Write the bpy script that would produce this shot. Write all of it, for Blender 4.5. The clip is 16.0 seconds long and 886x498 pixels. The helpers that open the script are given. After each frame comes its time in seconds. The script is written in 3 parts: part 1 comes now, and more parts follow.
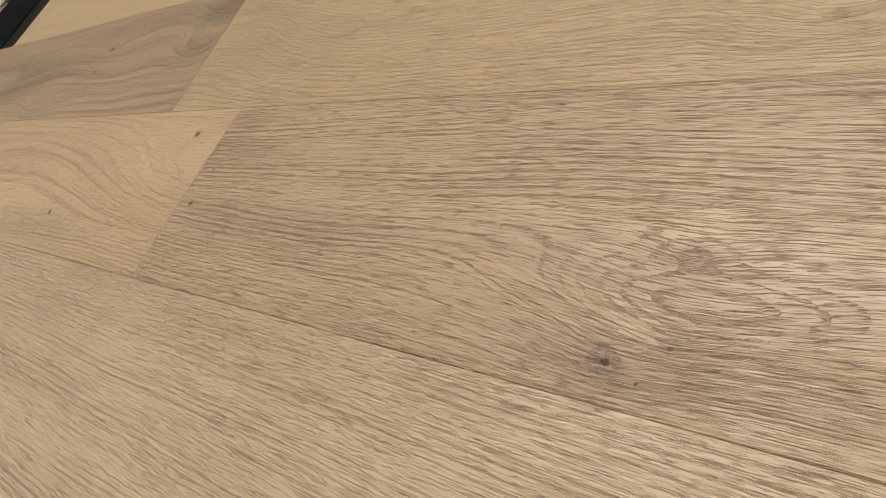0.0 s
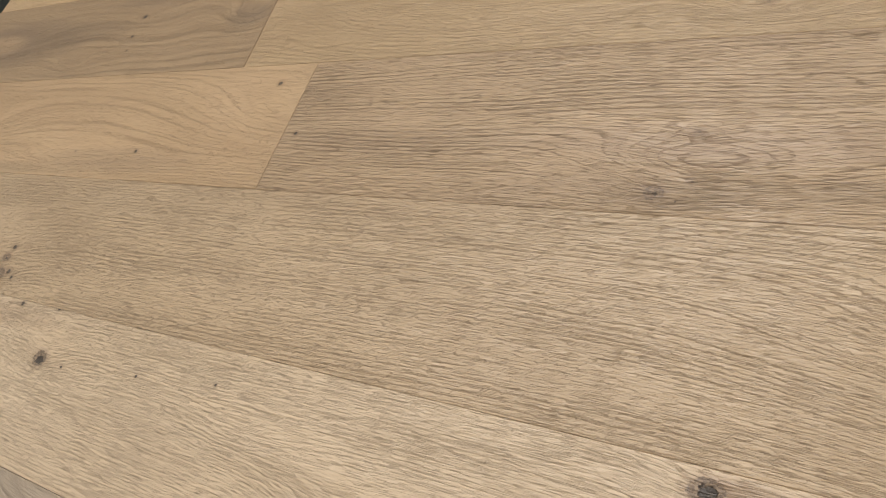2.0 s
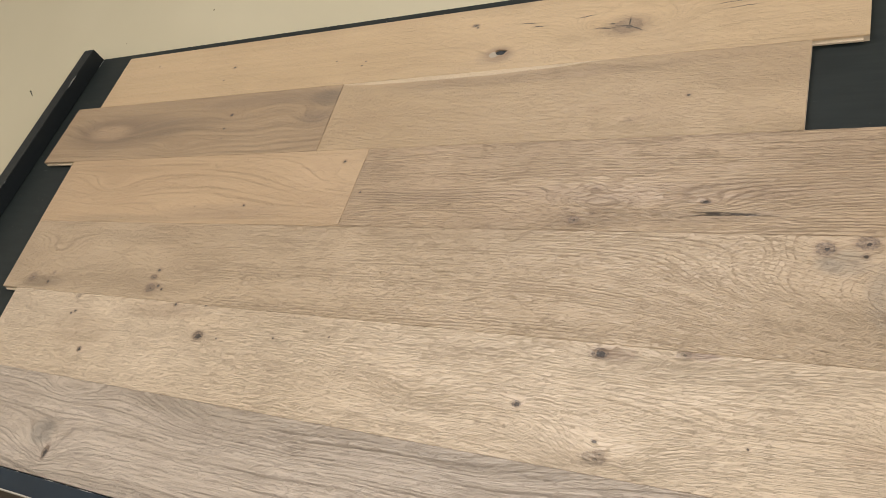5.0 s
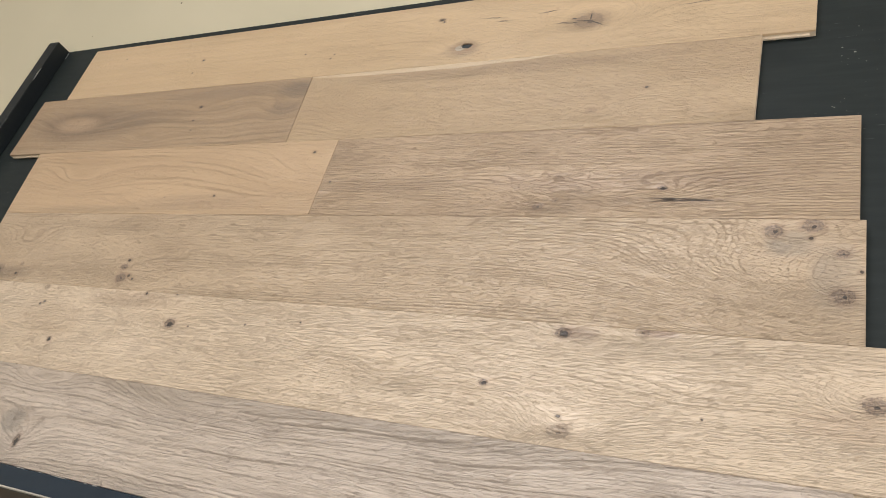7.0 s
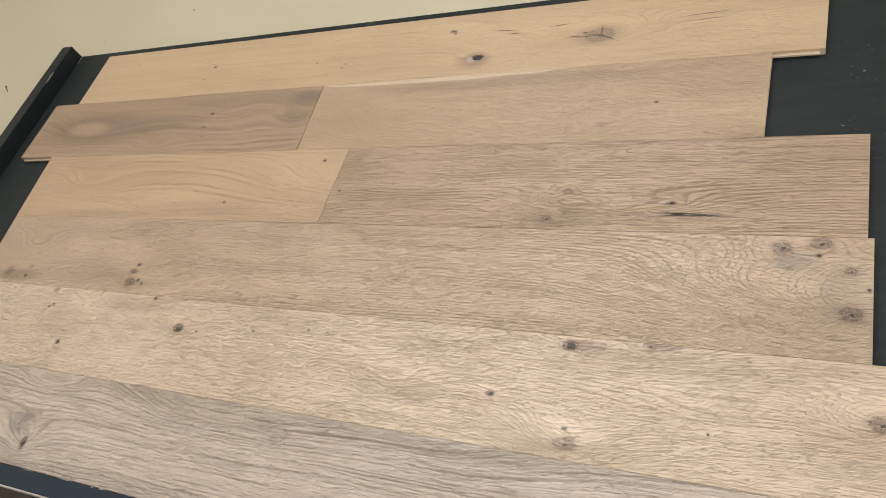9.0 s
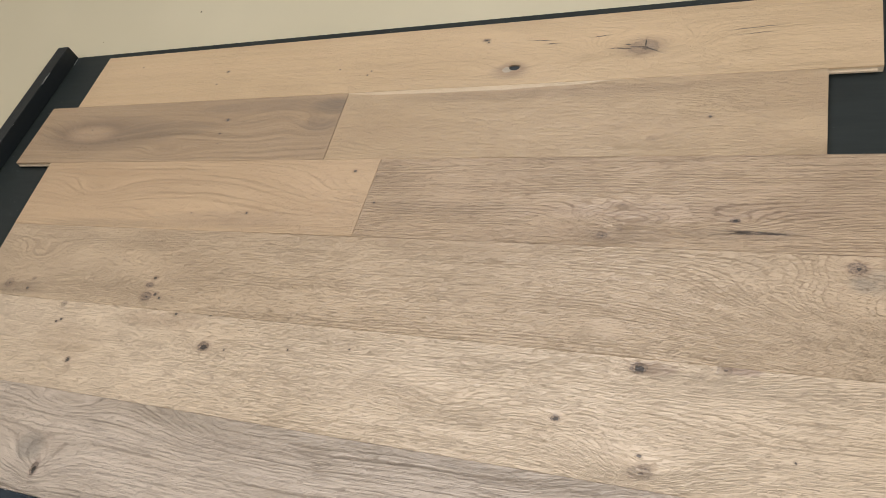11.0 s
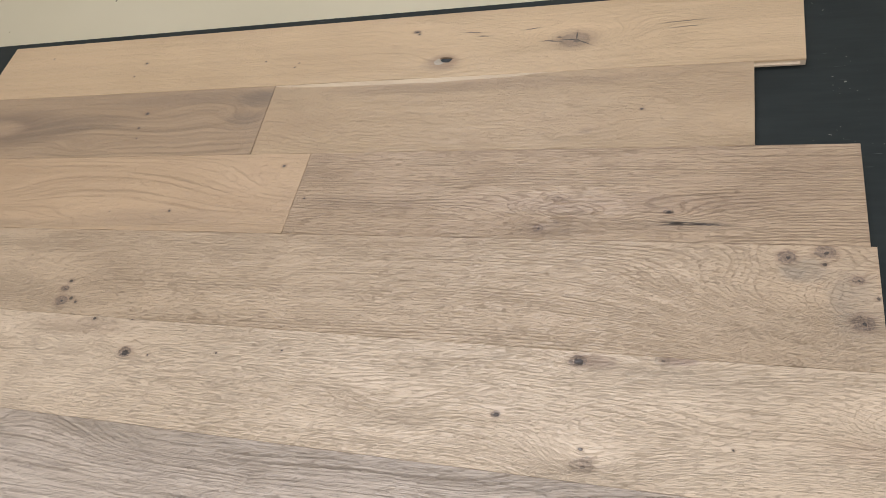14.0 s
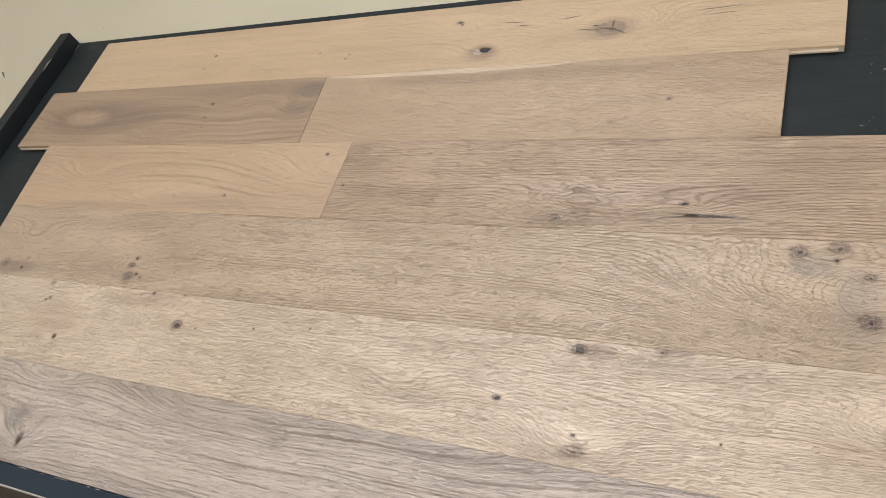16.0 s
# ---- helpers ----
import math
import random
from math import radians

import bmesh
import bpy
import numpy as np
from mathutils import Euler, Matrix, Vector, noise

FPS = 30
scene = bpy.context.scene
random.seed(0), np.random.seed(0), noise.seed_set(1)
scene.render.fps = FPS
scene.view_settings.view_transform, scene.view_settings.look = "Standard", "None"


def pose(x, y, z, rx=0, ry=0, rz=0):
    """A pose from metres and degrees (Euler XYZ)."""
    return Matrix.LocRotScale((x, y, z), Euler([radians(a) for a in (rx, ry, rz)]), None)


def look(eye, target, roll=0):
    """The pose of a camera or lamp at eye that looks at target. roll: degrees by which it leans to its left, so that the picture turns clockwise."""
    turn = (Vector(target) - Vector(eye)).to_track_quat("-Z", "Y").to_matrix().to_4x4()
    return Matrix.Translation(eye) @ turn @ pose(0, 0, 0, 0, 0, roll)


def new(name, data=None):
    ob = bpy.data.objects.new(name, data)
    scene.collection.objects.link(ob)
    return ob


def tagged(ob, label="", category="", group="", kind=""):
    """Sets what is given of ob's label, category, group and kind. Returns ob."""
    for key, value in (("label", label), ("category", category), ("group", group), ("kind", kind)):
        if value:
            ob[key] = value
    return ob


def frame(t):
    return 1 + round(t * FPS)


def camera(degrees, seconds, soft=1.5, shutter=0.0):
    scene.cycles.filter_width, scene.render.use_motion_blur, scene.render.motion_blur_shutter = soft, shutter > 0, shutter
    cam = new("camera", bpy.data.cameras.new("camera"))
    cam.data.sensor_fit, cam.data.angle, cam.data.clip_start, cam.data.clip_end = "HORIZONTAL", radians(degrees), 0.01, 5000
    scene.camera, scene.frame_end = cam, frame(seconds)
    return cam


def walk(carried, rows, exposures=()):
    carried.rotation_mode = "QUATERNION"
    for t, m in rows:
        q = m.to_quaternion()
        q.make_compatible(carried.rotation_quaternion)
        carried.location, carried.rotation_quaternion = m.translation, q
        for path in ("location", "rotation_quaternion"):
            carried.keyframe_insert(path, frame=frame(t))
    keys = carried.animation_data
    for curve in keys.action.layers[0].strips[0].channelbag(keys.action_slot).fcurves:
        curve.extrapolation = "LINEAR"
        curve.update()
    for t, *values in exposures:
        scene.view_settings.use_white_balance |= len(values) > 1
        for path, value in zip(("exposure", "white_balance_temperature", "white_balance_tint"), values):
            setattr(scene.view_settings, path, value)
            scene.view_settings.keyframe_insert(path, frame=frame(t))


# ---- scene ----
# The display board leans against the wall at 74 degrees. LEAN takes its own axes (x along the
# planks, y up the slope, z out of the planks' faces, 0 on the faces) into the world.
SLOPE = 74
HEIGHT = 1.55
LEAN = pose(0, 0, HEIGHT, SLOPE)
cam = camera(59.8, 16.0, 0.9)

PATH = [
    (0, (0.667, -0.09, 0.304), (-0.706, 0.569, -0.992), -46.1),
    (0.5, (0.695, -0.115, 0.326), (-0.646, 0.541, -1.005), -45.9),
    (1, (0.73, -0.158, 0.363), (-0.555, 0.507, -1.018), -45.4),
    (1.5, (0.74, -0.209, 0.426), (-0.458, 0.477, -1.021), -44.5),
    (2, (0.697, -0.321, 0.549), (-0.413, 0.402, -0.949), -43.1),
    (2.5, (0.674, -0.421, 0.689), (-0.36, 0.358, -0.835), -40.7),
    (3, (0.699, -0.484, 0.776), (-0.299, 0.342, -0.748), -39.4),
    (3.1, (0.723, -0.485, 0.786), (-0.293, 0.334, -0.73), -39.8),
    (5.3, (0.923, -0.674, 1.014), (-0.059, 0.24, -0.469), -37.1),
    (5.5, (0.924, -0.678, 1.016), (-0.047, 0.238, -0.473), -36.9),
    (6, (0.932, -0.688, 1.02), (-0.014, 0.237, -0.48), -36.1),
    (6.5, (0.933, -0.693, 1.021), (0.006, 0.232, -0.49), -35.7),
    (7, (0.939, -0.696, 1.022), (0.023, 0.229, -0.496), -35.4),
    (7.5, (0.946, -0.69, 1.023), (0.032, 0.233, -0.498), -35.3),
    (8, (0.94, -0.692, 1.024), (0.024, 0.234, -0.494), -35.1),
    (8.5, (0.934, -0.699, 1.031), (0.013, 0.233, -0.48), -34.8),
    (9, (0.934, -0.698, 1.035), (0.01, 0.241, -0.47), -34.3),
    (9.5, (0.925, -0.697, 1.033), (0.004, 0.247, -0.471), -33.9),
    (11.8, (0.725, -0.705, 1.062), (-0.022, 0.333, -0.476), -26.8),
    (12, (0.727, -0.712, 1.061), (0.003, 0.343, -0.476), -25.7),
    (12.5, (0.724, -0.711, 1.057), (0.048, 0.36, -0.491), -24.2),
    (13, (0.735, -0.707, 1.05), (0.092, 0.361, -0.514), -23.7),
    (13.5, (0.732, -0.699, 1.038), (0.094, 0.35, -0.541), -24.3),
    (14, (0.752, -0.693, 1.03), (0.089, 0.33, -0.555), -25.8),
    (14.5, (0.791, -0.681, 1.027), (0.068, 0.313, -0.551), -28.1),
    (15, (0.841, -0.672, 1.023), (0.044, 0.29, -0.539), -30.5),
    (15.5, (0.889, -0.675, 1.025), (0.021, 0.259, -0.515), -32.7),
    (16, (0.909, -0.67, 1.025), (-0.012, 0.242, -0.498), -34.3),
]
EXPOSURES = [(0.0, -0.15, 6500, 13), (2.5, -0.20, 6350, 13), (5.5, -0.03, 6250, 14), (7.0, 0.03, 6050, 14), (9.5, 0.0, 6050, 14), (12.0, -0.12, 5950, 15), (13.0, -0.14, 5850, 16), (16.0, 0.03, 5750, 15)]
walk(cam, [(t, LEAN @ look(eye, target, roll)) for t, eye, target, roll in PATH], EXPOSURES)


# ---- world and lights ----
world = bpy.data.worlds.new("world")
world.use_nodes = True
scene.world = world
sky = world.node_tree.nodes.new("ShaderNodeTexSky")
sky.sky_type, sky.sun_disc, sky.sun_elevation, sky.sun_rotation = "NISHITA", False, radians(35), radians(200)
world.node_tree.links.new(sky.outputs[0], world.node_tree.nodes["Background"].inputs[0])
world.node_tree.nodes["Background"].inputs[1].default_value = 0.1


def area_lamp(name, eye, target, wide, high, power, colour):
    data = bpy.data.lights.new(name, "AREA")
    data.shape, data.size, data.size_y, data.energy, data.color = "RECTANGLE", wide, high, power, colour
    ob = new(name, data)
    ob.matrix_world = look(eye, target)
    return ob


# unseen lamp, set where the sheen on the lower planks reflects to
area_lamp("unseen_overhead_lamp", (-1.7, -3.3, 3.5), (-1.7, -3.3, 0), 1.4, 1.4, 60, (0.98, 0.96, 0.91))
# added unseen lamp that brightens the middle of the board
area_lamp("unseen_overhead_lamp", (-0.1, -2.1, 3.5), (-0.1, -2.1, 0), 1.2, 1.2, 44, (0.98, 0.95, 0.88))
# added unseen fill lamp: lights the right end more than the left
area_lamp("opening_fill", (3.54, -2.3, 1.2), (0, -2.3, 1.1), 2.1, 1.7, 120, (0.95, 0.97, 1.0))
# added low fill lamp, meant to throw the rail's shadow up the wall
area_lamp("opening_fill", (-2.3, -4.54, 0.95), (-2.3, 0, 0.95), 1.5, 1.2, 9, (0.93, 0.96, 1.0))


# ---- material tools ----
class Nodes:
    """Short calls for a material's node tree."""

    def __init__(self, name):
        self.mat = bpy.data.materials.new(name)
        self.mat.use_nodes = True
        self.tree = self.mat.node_tree
        self.shader = self.tree.nodes["Principled BSDF"]
        coords = self.add("ShaderNodeTexCoord")
        self.at = coords.outputs["Object"]
        split = self.add("ShaderNodeSeparateXYZ")
        self.link(self.at, split.inputs[0])
        self.x, self.y, self.z = split.outputs

    def add(self, kind):
        return self.tree.nodes.new(kind)

    def link(self, a, b):
        self.tree.links.new(a, b)

    def put(self, value, socket):
        if isinstance(value, bpy.types.NodeSocket):
            self.link(value, socket)
        else:
            socket.default_value = value

    def math(self, op, a, b=0.0, c=0.0, clamp=False):
        node = self.add("ShaderNodeMath")
        node.operation, node.use_clamp = op, clamp
        for value, socket in zip((a, b, c), node.inputs):
            self.put(value, socket)
        return node.outputs[0]

    def plus(self, a, b):
        return self.math("ADD", a, b)

    def times(self, a, b):
        return self.math("MULTIPLY", a, b)

    def madd(self, a, b, c):
        return self.math("MULTIPLY_ADD", a, b, c)

    def join(self, x, y, z=0.0):
        node = self.add("ShaderNodeCombineXYZ")
        for value, socket in zip((x, y, z), node.inputs):
            self.put(value, socket)
        return node.outputs[0]

    def noise(self, where, scale=1.0, detail=2.0, rough=0.5):
        node = self.add("ShaderNodeTexNoise")
        node.noise_dimensions = "3D"
        self.put(where, node.inputs["Vector"])
        node.inputs["Scale"].default_value = scale
        node.inputs["Detail"].default_value = detail
        node.inputs["Roughness"].default_value = rough
        return node.outputs[0]

    def ramp(self, value, low, high, to_low=0.0, to_high=1.0):
        node = self.add("ShaderNodeMapRange")
        node.interpolation_type = "SMOOTHSTEP"
        self.put(value, node.inputs[0])
        for v, socket in zip((low, high, to_low, to_high), node.inputs[1:5]):
            socket.default_value = v
        return node.outputs[0]

    def mix(self, factor, a, b, blend="MIX"):
        node = self.add("ShaderNodeMix")
        node.data_type, node.blend_type = "RGBA", blend
        self.put(factor, node.inputs[0])
        for value, socket in ((a, node.inputs[6]), (b, node.inputs[7])):
            self.put((*value, 1.0) if isinstance(value, tuple) else value, socket)
        return node.outputs[2]

    def bump(self, height, distance, strength=1.0, before=None):
        node = self.add("ShaderNodeBump")
        node.inputs["Strength"].default_value = strength
        node.inputs["Distance"].default_value = distance
        self.link(height, node.inputs["Height"])
        if before is not None:
            self.link(before, node.inputs["Normal"])
        return node.outputs[0]

    def oval(self, kx, ky, rx, ry, x=None, y=None):
        """Squared distance from (kx, ky) in units of the radii."""
        a = self.madd(x or self.x, 1 / rx, -kx / rx)
        b = self.madd(y or self.y, 1 / ry, -ky / ry)
        return self.madd(a, a, self.times(b, b))

    def done(self, colour, rough, normal=None, metal=0.0, gloss=0.5):
        self.put((*colour, 1.0) if isinstance(colour, tuple) else colour, self.shader.inputs["Base Color"])
        self.put(rough, self.shader.inputs["Roughness"])
        self.shader.inputs["Metallic"].default_value = metal
        self.shader.inputs["Specular IOR Level"].default_value = gloss
        if normal is not None:
            self.link(normal, self.shader.inputs["Normal"])
        return self.mat


def oak(name, seed, light, dark, flows=(), knots=(), specks=(), cracks=(), stains=(), pores=1.0, rings=1.0, waviness=0.02, dash=42.0, clusters=0.6, spacing=0.0065, figure=0.4):
    """Wire-brushed oak. Places are in the plank's own metres.
    flows: (x, y, reach x, reach y, rise) bends the growth lines into arches and eyes.
    knots: (x, y, radius x, radius y, how dark). specks: (x, y, radius). cracks: (x, y, half length, half width, slope).
    stains: (x, y, radius x, radius y, strength, colour)."""
    n = Nodes(name)
    far = n.plus(n.x, seed * 7.31)
    # slow wandering of the growth lines
    slow = n.noise(n.join(n.times(far, 1.6), n.times(n.y, 5.0), seed), 1.0, 2.0)
    quick = n.noise(n.join(n.times(far, 9.0), n.times(n.y, 26.0), seed + 3.0), 1.0, 2.0)
    v = n.madd(slow, waviness * 2.6, n.y)
    v = n.madd(quick, waviness * 0.32, v)
    # uneven knot outlines
    ragged = n.noise(n.join(far, n.y, seed), 130.0, 2.0)
    crumb = n.noise(n.join(far, n.y, seed + 2.0), 330.0, 2.0, 0.6)
    wx = n.madd(ragged, 0.006, n.plus(n.x, -0.003))
    wy = n.madd(quick, 0.008, n.plus(n.y, -0.004))
    for kx, ky, rx, ry, rise in flows:
        bell = n.math("EXPONENT", n.times(n.oval(kx, ky, rx, ry, wx, wy), -1.0))
        v = n.madd(bell, rise, v)
    for kx, ky, rx, ry, deep in knots:
        bell = n.math("EXPONENT", n.times(n.oval(kx, ky, rx * 4.2, ry * 2.6, wx, wy), -1.0))
        v = n.madd(bell, ry * 2.4, v)
    # growth rings: uneven bands of early and late wood
    drift = n.noise(n.join(n.times(far, 0.9), n.times(v, 38.0), seed), 1.0, 3.0, 0.55)
    uneven = n.noise(n.join(n.times(far, 0.6), n.times(v, 17.0), seed + 8.0), 1.0, 2.0)
    phase = n.madd(v, 1.0 / spacing, n.madd(drift, 2.0, n.times(uneven, 5.0)))
    saw = n.math("FRACT", phase)
    fade = n.noise(n.join(n.times(far, 3.2), n.times(v, 70.0), seed + 2.5), 1.0, 2.0)
    early = n.times(n.times(n.ramp(saw, 0.0, 0.14), n.ramp(saw, 0.50, 0.14)), n.ramp(fade, 0.36, 0.60, 0.15, 1.0))
    broad = n.noise(n.join(n.times(far, 0.9), n.times(v, 90.0), seed + 1.0), 1.0, 4.0, 0.62)
    mottle = n.noise(n.join(n.times(far, 2.4), n.times(n.y, 9.0), seed + 5.0), 1.0, 3.0, 0.55)
    patchy = n.noise(n.join(n.times(far, 6.0), n.times(n.y, 26.0), seed + 6.0), 1.0, 2.0)
    # brushed pores: short furrows along the fibre, crowded in the early wood of each ring
    fibre = n.madd(v, 0.35, n.times(n.y, 0.65))
    furrow = n.noise(n.join(n.times(far, dash * 0.6), n.times(fibre, 1650.0), seed), 1.0, 1.0, 0.5)
    second = n.noise(n.join(n.times(far, dash * 2.2), n.times(fibre, 2500.0), seed + 4.0), 1.0, 1.0, 0.5)
    lure = n.madd(early, 0.05 + 0.12 * clusters, n.madd(patchy, 0.12, -0.06 - 0.04 * clusters))
    long_pore, short_pore = n.plus(furrow, lure), n.plus(second, lure)
    groove = n.ramp(long_pore, 0.615, 0.65)
    fine = n.ramp(short_pore, 0.60, 0.64)
    pore = n.math("MAXIMUM", n.times(groove, 0.95), n.times(fine, 0.9))
    streak = n.noise(n.join(n.times(far, 3.5), n.times(n.madd(v, 0.8, n.times(n.y, 0.2)), 480.0), seed + 7.0), 1.0, 3.0, 0.65)
    hair = n.noise(n.join(n.times(far, dash * 0.5), n.times(fibre, 560.0), seed + 9.0), 1.0, 2.0, 0.6)
    ring = n.madd(n.times(early, n.ramp(patchy, 0.34, 0.64, 0.45, 1.0)), 0.26, n.times(n.ramp(broad, 0.36, 0.66), figure))
    ring = n.madd(n.ramp(streak, 0.36, 0.64), 0.26, ring)
    ring = n.madd(n.ramp(hair, 0.44, 0.62), 0.12 + 0.26 * pores, ring)
    colour = n.mix(n.times(ring, 0.7 * rings), light, dark)
    deeper = tuple(c * k for c, k in zip(dark, (0.80, 0.76, 0.72)))
    colour = n.mix(n.times(n.ramp(mottle, 0.46, 0.74), 0.26), colour, deeper)
    paler = tuple(min(0.9, c * k) for c, k in zip(light, (1.16, 1.18, 1.22)))
    colour = n.mix(n.times(n.ramp(mottle, 0.48, 0.26), 0.35), colour, paler)
    colour = n.mix(n.math("MULTIPLY", pore, 0.80 * pores, clamp=True), colour, tuple(c * k for c, k in zip(dark, (0.50, 0.39, 0.31))))
    for kx, ky, rx, ry, strength, tint in stains:
        spot = n.oval(kx, ky, rx, ry, wx, wy if strength >= 0.9 else n.madd(slow, 0.02, n.plus(wy, -0.01)))
        mask = n.times(n.ramp(spot, 1.15, 0.85) if strength >= 0.9 else n.ramp(spot, 1.5, 0.1), strength)
        mask = mask if strength >= 0.9 else n.times(mask, n.ramp(broad, 0.25, 0.6, 0.55, 1.0))
        colour = n.mix(mask, colour, tint)
    dip = n.math("MAXIMUM", n.ramp(long_pore, 0.58, 0.67), n.times(n.ramp(short_pore, 0.57, 0.66), 0.7))
    hollow = n.times(dip, -min(1.2, pores + 0.2))
    for kx, ky, rx, ry, deep in knots:
        spot = n.oval(kx, ky, rx, ry, wx, wy)
        colour = n.mix(n.times(n.ramp(spot, 4.0, 0.6), 0.42 * deep), colour, (0.25, 0.145, 0.09))
        rough_spot = n.madd(crumb, 1.5, n.plus(spot, -0.75))
        body = n.ramp(rough_spot, 1.45, 0.7)
        grey = n.mix(n.ramp(crumb, 0.38, 0.62), (0.10, 0.066, 0.044), (0.30, 0.215, 0.145))
        bark = n.times(n.times(n.ramp(rough_spot, 0.55, 0.95), n.ramp(rough_spot, 1.6, 1.05)), n.ramp(ragged, 0.40, 0.58))
        colour = n.mix(n.times(body, 0.84 * deep), colour, grey)
        colour = n.mix(n.times(bark, 0.5 * deep), colour, (0.07, 0.045, 0.03))
        core = 0.62 if deep >= 0.85 else 0.26
        heart = n.ramp(n.madd(crumb, 1.6, n.plus(n.oval(kx + rx * 0.12, ky - ry * 0.15, rx * core, ry * core, wx, wy), -0.8)), 1.2, 0.6)
        colour = n.mix(n.times(heart, 0.9 * min(1.0, deep + 0.1)), colour, (0.018, 0.013, 0.010))
        hollow = n.madd(heart, -1.2 * deep, hollow)
    for kx, ky, r in specks:
        spot = n.oval(kx, ky, r * 1.25, r, wx, wy)
        colour = n.mix(n.times(n.ramp(spot, 5.0, 0.8), 0.30), colour, (0.17, 0.10, 0.06))
        heart = n.ramp(spot, 1.1, 0.3)
        colour = n.mix(n.times(heart, 0.88), colour, (0.035, 0.022, 0.015))
        hollow = n.madd(heart, -0.8, hollow)
    for kx, ky, half, thick, slope in cracks:
        along = n.madd(n.y, 1.0, n.madd(n.x, -slope, n.times(n.plus(ragged, -0.5), 0.004)))
        spot = n.oval(kx, ky - slope * kx, half, thick, n.x, along)
        heart = n.ramp(spot, 1.1, 0.35)
        colour = n.mix(n.times(n.ramp(spot, 5.0, 0.8), 0.22), colour, (0.15, 0.10, 0.065))
        colour = n.mix(n.times(heart, 0.9), colour, (0.032, 0.021, 0.013))
        hollow = n.madd(heart, -1.0, hollow)
    height = n.madd(n.ramp(hair, 0.40, 0.62), -0.45 * pores, n.madd(n.plus(early, broad), -0.06, hollow))
    normal = n.bump(height, 0.0011, 1.0)
    rough = n.madd(broad, 0.12, 0.31)
    return n.done(colour, rough, normal, gloss=0.85)


def painted(name, colour, rough, scale=40.0, relief=0.0004, vary=0.12, gloss=0.5):
    n = Nodes(name)
    grain = n.noise(n.at, scale, 4.0, 0.6)
    cloud = n.noise(n.at, 3.0, 3.0)
    low = tuple(c * (1 - vary) for c in colour)
    tone = n.mix(n.ramp(cloud, 0.3, 0.7), low, colour)
    tone = n.mix(n.times(n.ramp(grain, 0.4, 0.75), vary), tone, tuple(min(1, c * 1.2) for c in colour))
    return n.done(tone, n.madd(cloud, 0.12, rough - 0.06), n.bump(grain, relief, 0.6), gloss=gloss)


def wall_paint(marks=()):
    n = Nodes("wall_paint")
    stipple = n.noise(n.at, 260.0, 3.0, 0.6)
    cloud = n.noise(n.at, 1.4, 3.0)
    tone = n.mix(n.ramp(cloud, 0.3, 0.7), (0.51, 0.45, 0.305), (0.56, 0.495, 0.34))
    for mx, mz, rx, rz, deep in marks:
        spot = n.ramp(n.oval(mx, mz, rx, rz, n.x, n.z), 1.2, 0.5)
        tone = n.mix(n.times(spot, deep), tone, (0.08, 0.06, 0.04))
    return n.done(tone, 0.62, n.bump(stipple, 0.0005, 0.5), gloss=0.35)


def board_paint(name, colour):
    """Charcoal paint with brush streaks, scuffs and flecks of dust."""
    n = Nodes(name)
    streak = n.noise(n.join(n.times(n.x, 9.0), n.times(n.y, 70.0), n.z), 1.0, 4.0, 0.6)
    cloud = n.noise(n.at, 5.0, 4.0)
    tone = n.mix(n.ramp(streak, 0.3, 0.75), colour, tuple(c * 1.35 for c in colour))
    tone = n.mix(n.times(n.ramp(cloud, 0.5, 0.75), 0.5), tone, tuple(c * 0.62 for c in colour))
    fleck = n.noise(n.join(n.times(n.x, 0.6), n.y, n.z), 190.0, 1.0)
    patch = n.noise(n.at, 9.0, 2.0)
    dust = n.times(n.ramp(fleck, 0.735, 0.78), n.ramp(patch, 0.48, 0.62))
    tone = n.mix(n.times(dust, 0.8), tone, (0.33, 0.30, 0.25))
    scuff = n.noise(n.join(n.times(n.x, 24.0), n.times(n.y, 190.0), 2.0), 1.0, 2.0)
    scuffs = n.times(n.ramp(scuff, 0.66, 0.76), n.ramp(patch, 0.52, 0.7))
    tone = n.mix(n.times(scuffs, 0.35), tone, (0.16, 0.16, 0.155))
    return n.done(tone, n.madd(cloud, 0.2, 0.42), n.bump(streak, 0.0004, 0.5), gloss=0.24)


def chipped_paint(name, colour, bare, amount):
    n = Nodes(name)
    chip = n.noise(n.at, 60.0, 4.0, 0.65)
    big = n.noise(n.at, 7.0, 2.0)
    tone = n.mix(n.ramp(big, 0.3, 0.7), colour, tuple(c * 1.3 for c in colour))
    wear = n.ramp(n.madd(big, 0.5, n.times(chip, 0.5)), 1.0 - amount, 1.02 - amount)
    tone = n.mix(wear, tone, bare)
    return n.done(tone, n.madd(chip, 0.2, 0.38), n.bump(chip, 0.0004, 0.6), gloss=0.35)


# ---- geometry tools ----
def link_mesh(name, bm, material, parent=None):
    mesh = bpy.data.meshes.new(name)
    bmesh.ops.recalc_face_normals(bm, faces=bm.faces)
    bm.to_mesh(mesh)
    bm.free()
    mesh.materials.append(material)
    ob = new(name, mesh)
    if parent is not None:
        ob.parent = parent
    return ob


def part(name, bm, material, parent, label=""):
    return tagged(link_mesh(name, bm, material, parent), label)


def box(x0, x1, y0, y1, z0, z1, bevel=0.0, steps=1):
    bm = bmesh.new()
    bmesh.ops.create_cube(bm, size=1, matrix=Matrix.LocRotScale(((x0 + x1) / 2, (y0 + y1) / 2, (z0 + z1) / 2), None, (x1 - x0, y1 - y0, z1 - z0)))
    if bevel:
        bmesh.ops.bevel(bm, geom=bm.edges[:], offset=bevel, segments=steps, profile=0.6, affect="EDGES")
    return bm


